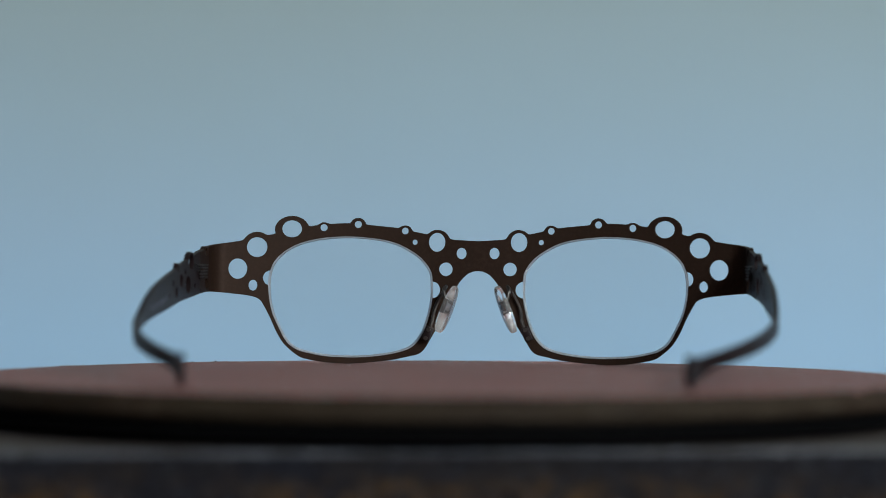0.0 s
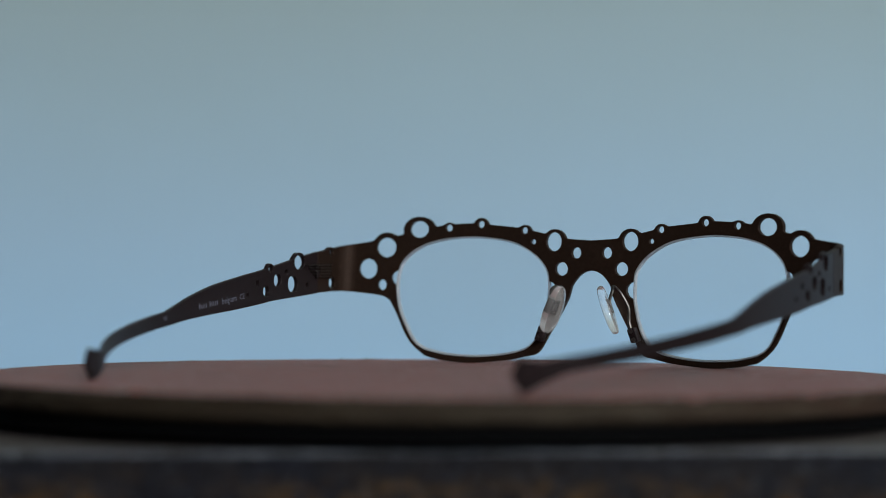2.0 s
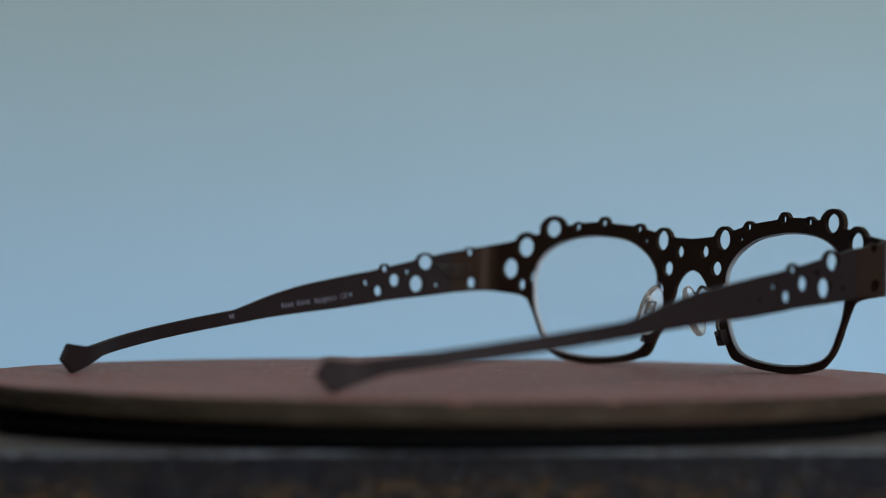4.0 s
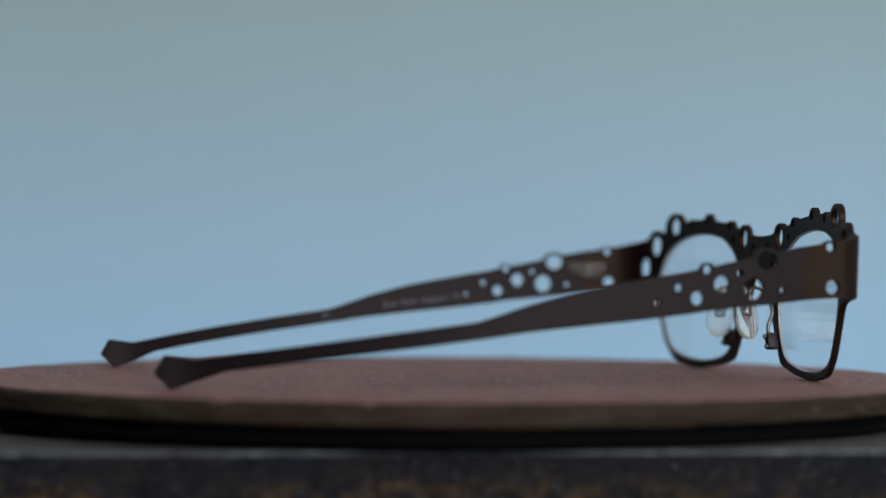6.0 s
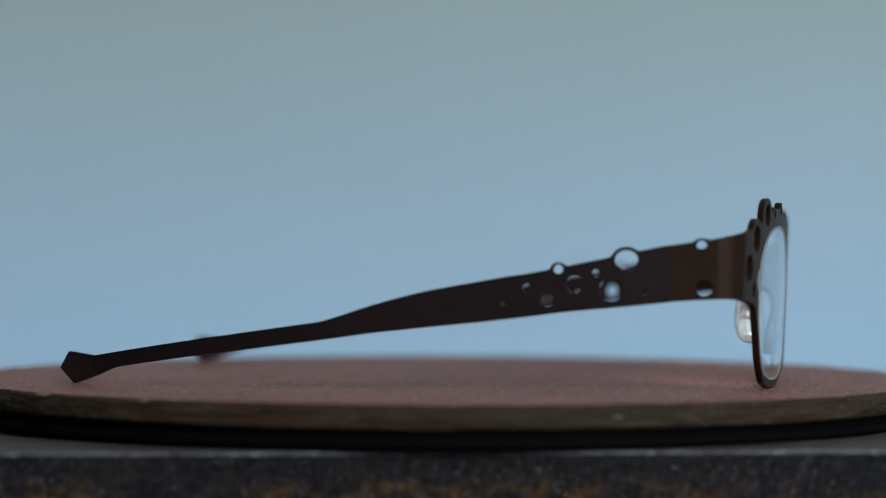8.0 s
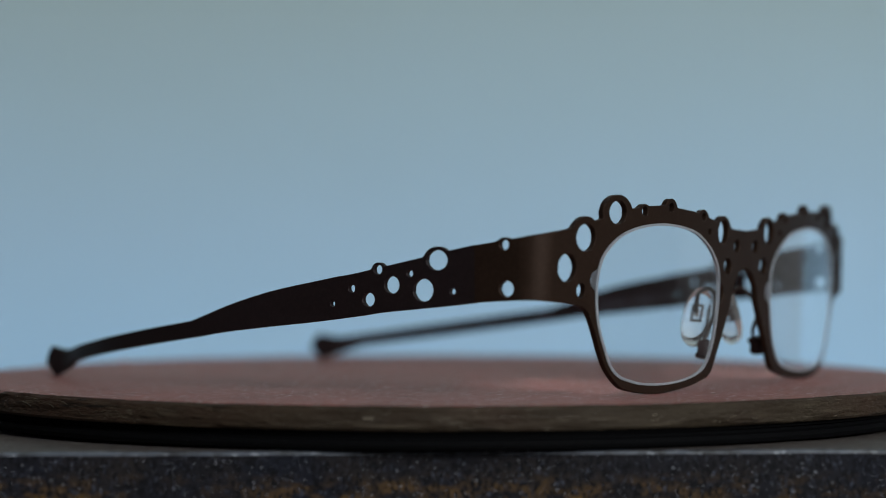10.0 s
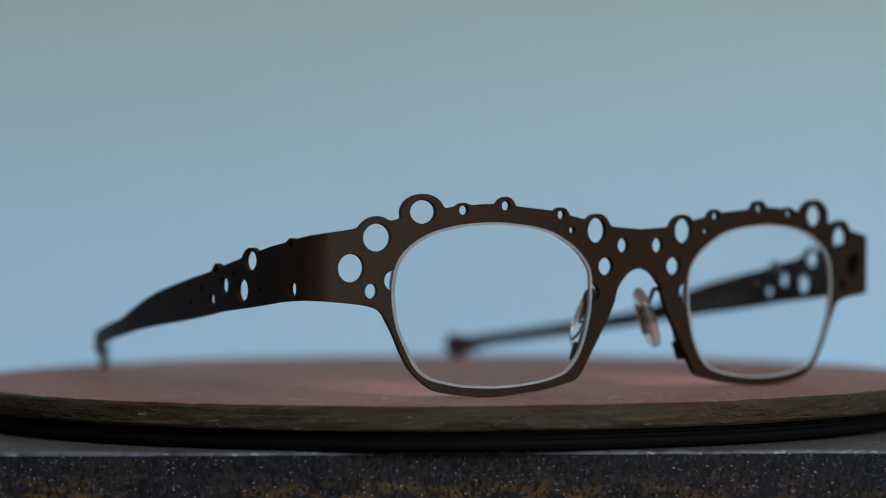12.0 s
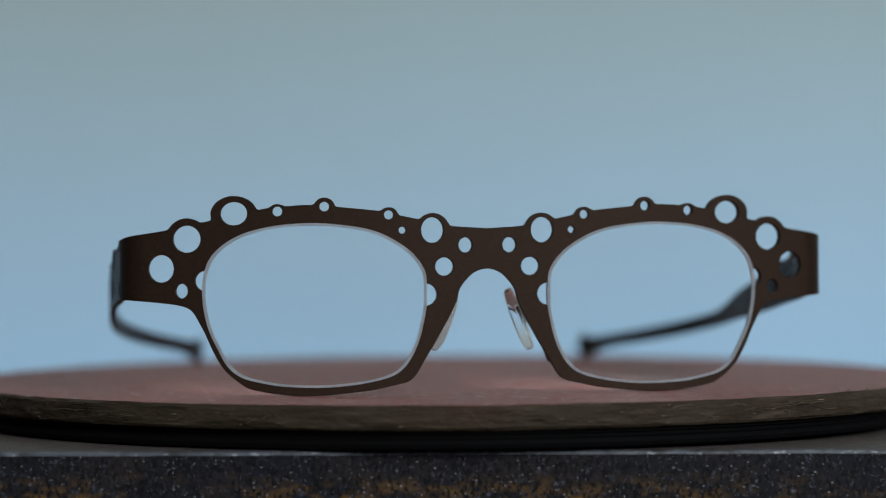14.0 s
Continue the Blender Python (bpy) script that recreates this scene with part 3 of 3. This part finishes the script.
def glasses():
    ob = tagged(new("glasses"), "dark brown metal spectacles with round holes and clear lenses", "glasses")
    part("front_frame", sheet(front_sdf(), -80, 80, -1.6, 37.4, 0.26, THICK, bent), METAL, ob, "brown metal front pierced with round holes")
    arm = arm_sdf()
    for side in (1, -1):
        t = part("temple", mirror(sheet(arm, 78.6, 207.6, -0.6, 28.4, 0.26, 1.15, bent), side), DARK_METAL, ob, "dark brown metal temple pierced with round holes")
        mid = Vector((side * 0.032, 0.014, 0.016))
        bm = lens_mesh(side, False)
        bmesh.ops.translate(bm, verts=bm.verts, vec=-mid)
        g = part("lens", bm, LENS, ob, "clear lens")
        g.location = mid
        if side > 0:
            cam.data.dof.focus_object = g              # the camera stays focused on this lens as it turns
        g.visible_shadow = False
        bm = lens_mesh(side, True)
        bmesh.ops.translate(bm, verts=bm.verts, vec=-mid)
        part("bevel", bm, LENS_EDGE, g, "pale ground lens edge", smooth=50)
        # flat spring hinge behind the corner
        h = part("hinge", mirror(box(bmesh.new(), (-2.6e-3, -0.25e-3, -1.9e-3), (2.6e-3, 0.25e-3, 1.9e-3), 0.1e-3, sheet_frame(75.9, 22.2, -0.8)), side), METAL, ob)
        for s0, s1, z, hgt in ((73.5, 84.0, 23.75, 0.15), (73.6, 83.2, 23.05, 0.12), (73.6, 82.6, 22.3, 0.13), (74.2, 81.6, 21.55, 0.12), (73.6, 80.4, 20.8, 0.14)):
            f = sheet_frame((s0 + s1) / 2, z, -1.0)
            w = (s1 - s0) / 2000
            part("leaf", mirror(box(bmesh.new(), (-w, -0.3e-3, -hgt / 1000), (w, 0.3e-3, hgt / 1000), 0.06e-3, f), side), SCREW, h, "thin steel spring leaf")
        m = sheet_frame(79.6, 22.2, -0.95)
        for z0, z1 in ((-1.9e-3, -0.8e-3), (-0.7e-3, 0.2e-3), (0.7e-3, 1.3e-3)):
            part("knuckle", mirror(barrel(bmesh.new(), m, 0.42e-3, z0, z1), side), DARK_METAL, h)
        # nose pad on its wire and bracket
        br = on_sheet(12.5, 6.8, -2.1)
        turn = Matrix.Translation(PAD) @ pose(0, 0, 0, 0, -21, 0) @ pose(0, 0, 0, 0, 0, 104)
        bracket = part("pad_bracket", mirror(box(bmesh.new(), (-1.0e-3, -1.3e-3, -1.8e-3), (1.0e-3, 1.1e-3, 1.8e-3), 0.35e-3, pose(0, 0, 0, 0, -20, 0)), side), DARK_METAL, ob)
        bracket.location = (side * br.x, br.y, br.z)
        for dz in (-1.1e-3, 1.0e-3):
            screw = part("screw", mirror(barrel(bmesh.new(), pose(0, 0, 0, 90, 0, 0), 0.55e-3, 0.9e-3, 1.75e-3, 12), side), SCREW, bracket)
            screw.location = (-side * dz * 0.36, 0, dz)
        wire = [br + Vector((-0.0005, -0.0004, 0.001)), br + Vector((-0.0012, -0.0004, 0.0032)), on_sheet(10.6, 13.4, -1.5), on_sheet(8.6, 17.2, -2.4),
                on_sheet(7.7, 18.6, -4.4), on_sheet(8.2, 17.6, -6.2), turn @ Vector((0, 0.0, 0.0024)) + Vector((0.0012, 0, 0)), turn @ Vector((0, 0, 0.0008)) + Vector((0.0009, 0, 0))]
        part("pad_arm", mirror(tube(bmesh.new(), wire, 0.00042), side), SCREW, ob)
        bm = nose_pad_mesh()
        bmesh.ops.transform(bm, matrix=turn, verts=bm.verts)
        pad = part("nose_pad", mirror(bm, side), SILICONE, ob, "clear silicone nose pad", smooth=60)
        pad.visible_shadow = False
        seat = Matrix.Translation((0.0006, 0.0001, 0)) @ turn @ Matrix.Translation((0, 0, 0.0008))
        bm = bmesh.new()
        for lo, hi in (((-0.0011, -0.0005, -0.0018), (-0.0007, 0.0005, 0.0018)), ((0.0007, -0.0005, -0.0018), (0.0011, 0.0005, 0.0018)),
                       ((-0.0007, -0.0005, 0.0014), (0.0007, 0.0005, 0.0018)), ((-0.0007, -0.0005, -0.0018), (0.0007, 0.0005, -0.0014))):
            box(bm, lo, hi, 0.00012, seat)
        part("pad_box", mirror(bm, side), SCREW, pad, "small metal box in the pad")
        part("stud", mirror(box(bmesh.new(), (-0.0004, -0.0003, -0.0009), (0.0004, 0.0003, 0.0009), 0.00012, seat), side), STEEL, pad)
    # print inside one temple: a size mark, two short bars and a few letters
    arms = [o for o in ob.children if o.name.startswith("temple")]
    for text, s, z, size in (("98", 145.9, 11.2, 1.7), ("belgium", 117.6, 15.25, 2.1), ("CE", 112.0, 15.95, 1.9)):
        part("print", lettering(text, s, z, size), INK, arms[1], "pale grey printed letters")
    for s, z, w, n in ((128.8, 13.85, 3.8, 4), (124.1, 14.45, 4.0, 5)):
        bm, step = bmesh.new(), w / n / 1000
        for k in range(n):
            x = -w / 2000 + k * step
            box(bm, (x, -0.5e-3, -0.01e-3), (x + 0.42 * step, (0.5 if k else 0.85) * 1e-3, 0.01e-3), 0, text_pose(s, z))
        part("print", bm, INK, arms[1], "pale grey printed bars", smooth=None)
    return ob


GLASSES = glasses()


# ---- crumbs on the disc's rim ----
FLECK = material("white_fleck", (0.75, 0.74, 0.72), 0.5, layers=[(900, 2, 0.4, 0.7, (0.6, 0.58, 0.56), ONE)])


def crumb(k, mat, size, label):
    bm = bmesh.new()
    bmesh.ops.create_icosphere(bm, subdivisions=2, radius=1)
    for v in bm.verts:
        v.co *= 1 + 0.35 * noise.noise(v.co * 1.7 + Vector((k * 5, 0, 0)))
        v.co = size * Vector((v.co.x * 0.00035, v.co.y * 0.00045, v.co.z * 0.00028 + 0.00012))
    return tagged(mesh_object("crumb", bm, mat, 60), label, "crumb", "crumbs on the disc")


RED_PAINT = material("bright_red_paint", (0.50, 0.075, 0.045), 0.4, layers=[(700, 3, 0.4, 0.7, (0.36, 0.06, 0.04), ONE)])


def flake():
    """A thin curled flake of paint, longest along the rim."""
    ob = crumb(3, RED_PAINT, 1.0, "small bright red paint flake on the disc's rim")
    for v in ob.data.vertices:
        v.co = Vector((v.co.x * 1.1, v.co.y * 2.6, v.co.z * 0.5))
    return ob


def on_rim(a, r, z):
    return pose(r * math.cos(radians(a)), r * math.sin(radians(a)), z, 0, 0, a)


CRUMBS = [(crumb(0, RAW_WOOD, 0.65, "tiny brown wood crumb on the disc's worn rim"), on_rim(129.2, 0.1028, 0.0)),
          (crumb(1, RAW_WOOD, 0.55, "tiny brown wood crumb on the disc's worn rim"), on_rim(133.0, 0.1028, 0.0)),
          (crumb(2, FLECK, 0.75, "tiny white fleck of dust on the disc's rim"), on_rim(-97.1, 0.1030, 0.0)),
          (flake(), on_rim(-95.6, 0.1026, 0.0))]

# ---- one steady turn of the disc with what stands on it ----
ANGLES = ((0.0, -4.26), (0.5, -10.03), (1.0, -15.75), (1.5, -21.56), (2.0, -27.54), (2.5, -33.65), (3.0, -39.72), (3.5, -45.64), (4.0, -51.5),
          (4.5, -57.4), (5.0, -63.35), (5.5, -69.32), (6.0, -75.31), (6.5, -81.31), (7.0, -87.3), (7.5, -93.29), (8.0, -99.3), (8.5, -105.32), (9.0, -111.36), (9.5, -117.4), (10.0, -123.43),
          (10.5, -129.46), (11.0, -135.45), (11.5, -141.45), (12.0, -147.47), (12.5, -153.49), (13.0, -159.5), (13.5, -165.51), (14.0, -171.54))


def motions():
    walk(TURNTABLE, [(t, pose(0, 0, TOP, 0, 0, a) @ TILT) for t, a in ANGLES])
    for ob, at in CRUMBS:
        walk(ob, [(t, pose(0, 0, TOP, 0, 0, a) @ TILT @ at) for t, a in ANGLES])
    walk(GLASSES, [(t, pose(0, 0, TOP, 0, 0, a) @ GLASSES_AT) for t, a in ANGLES])


motions()
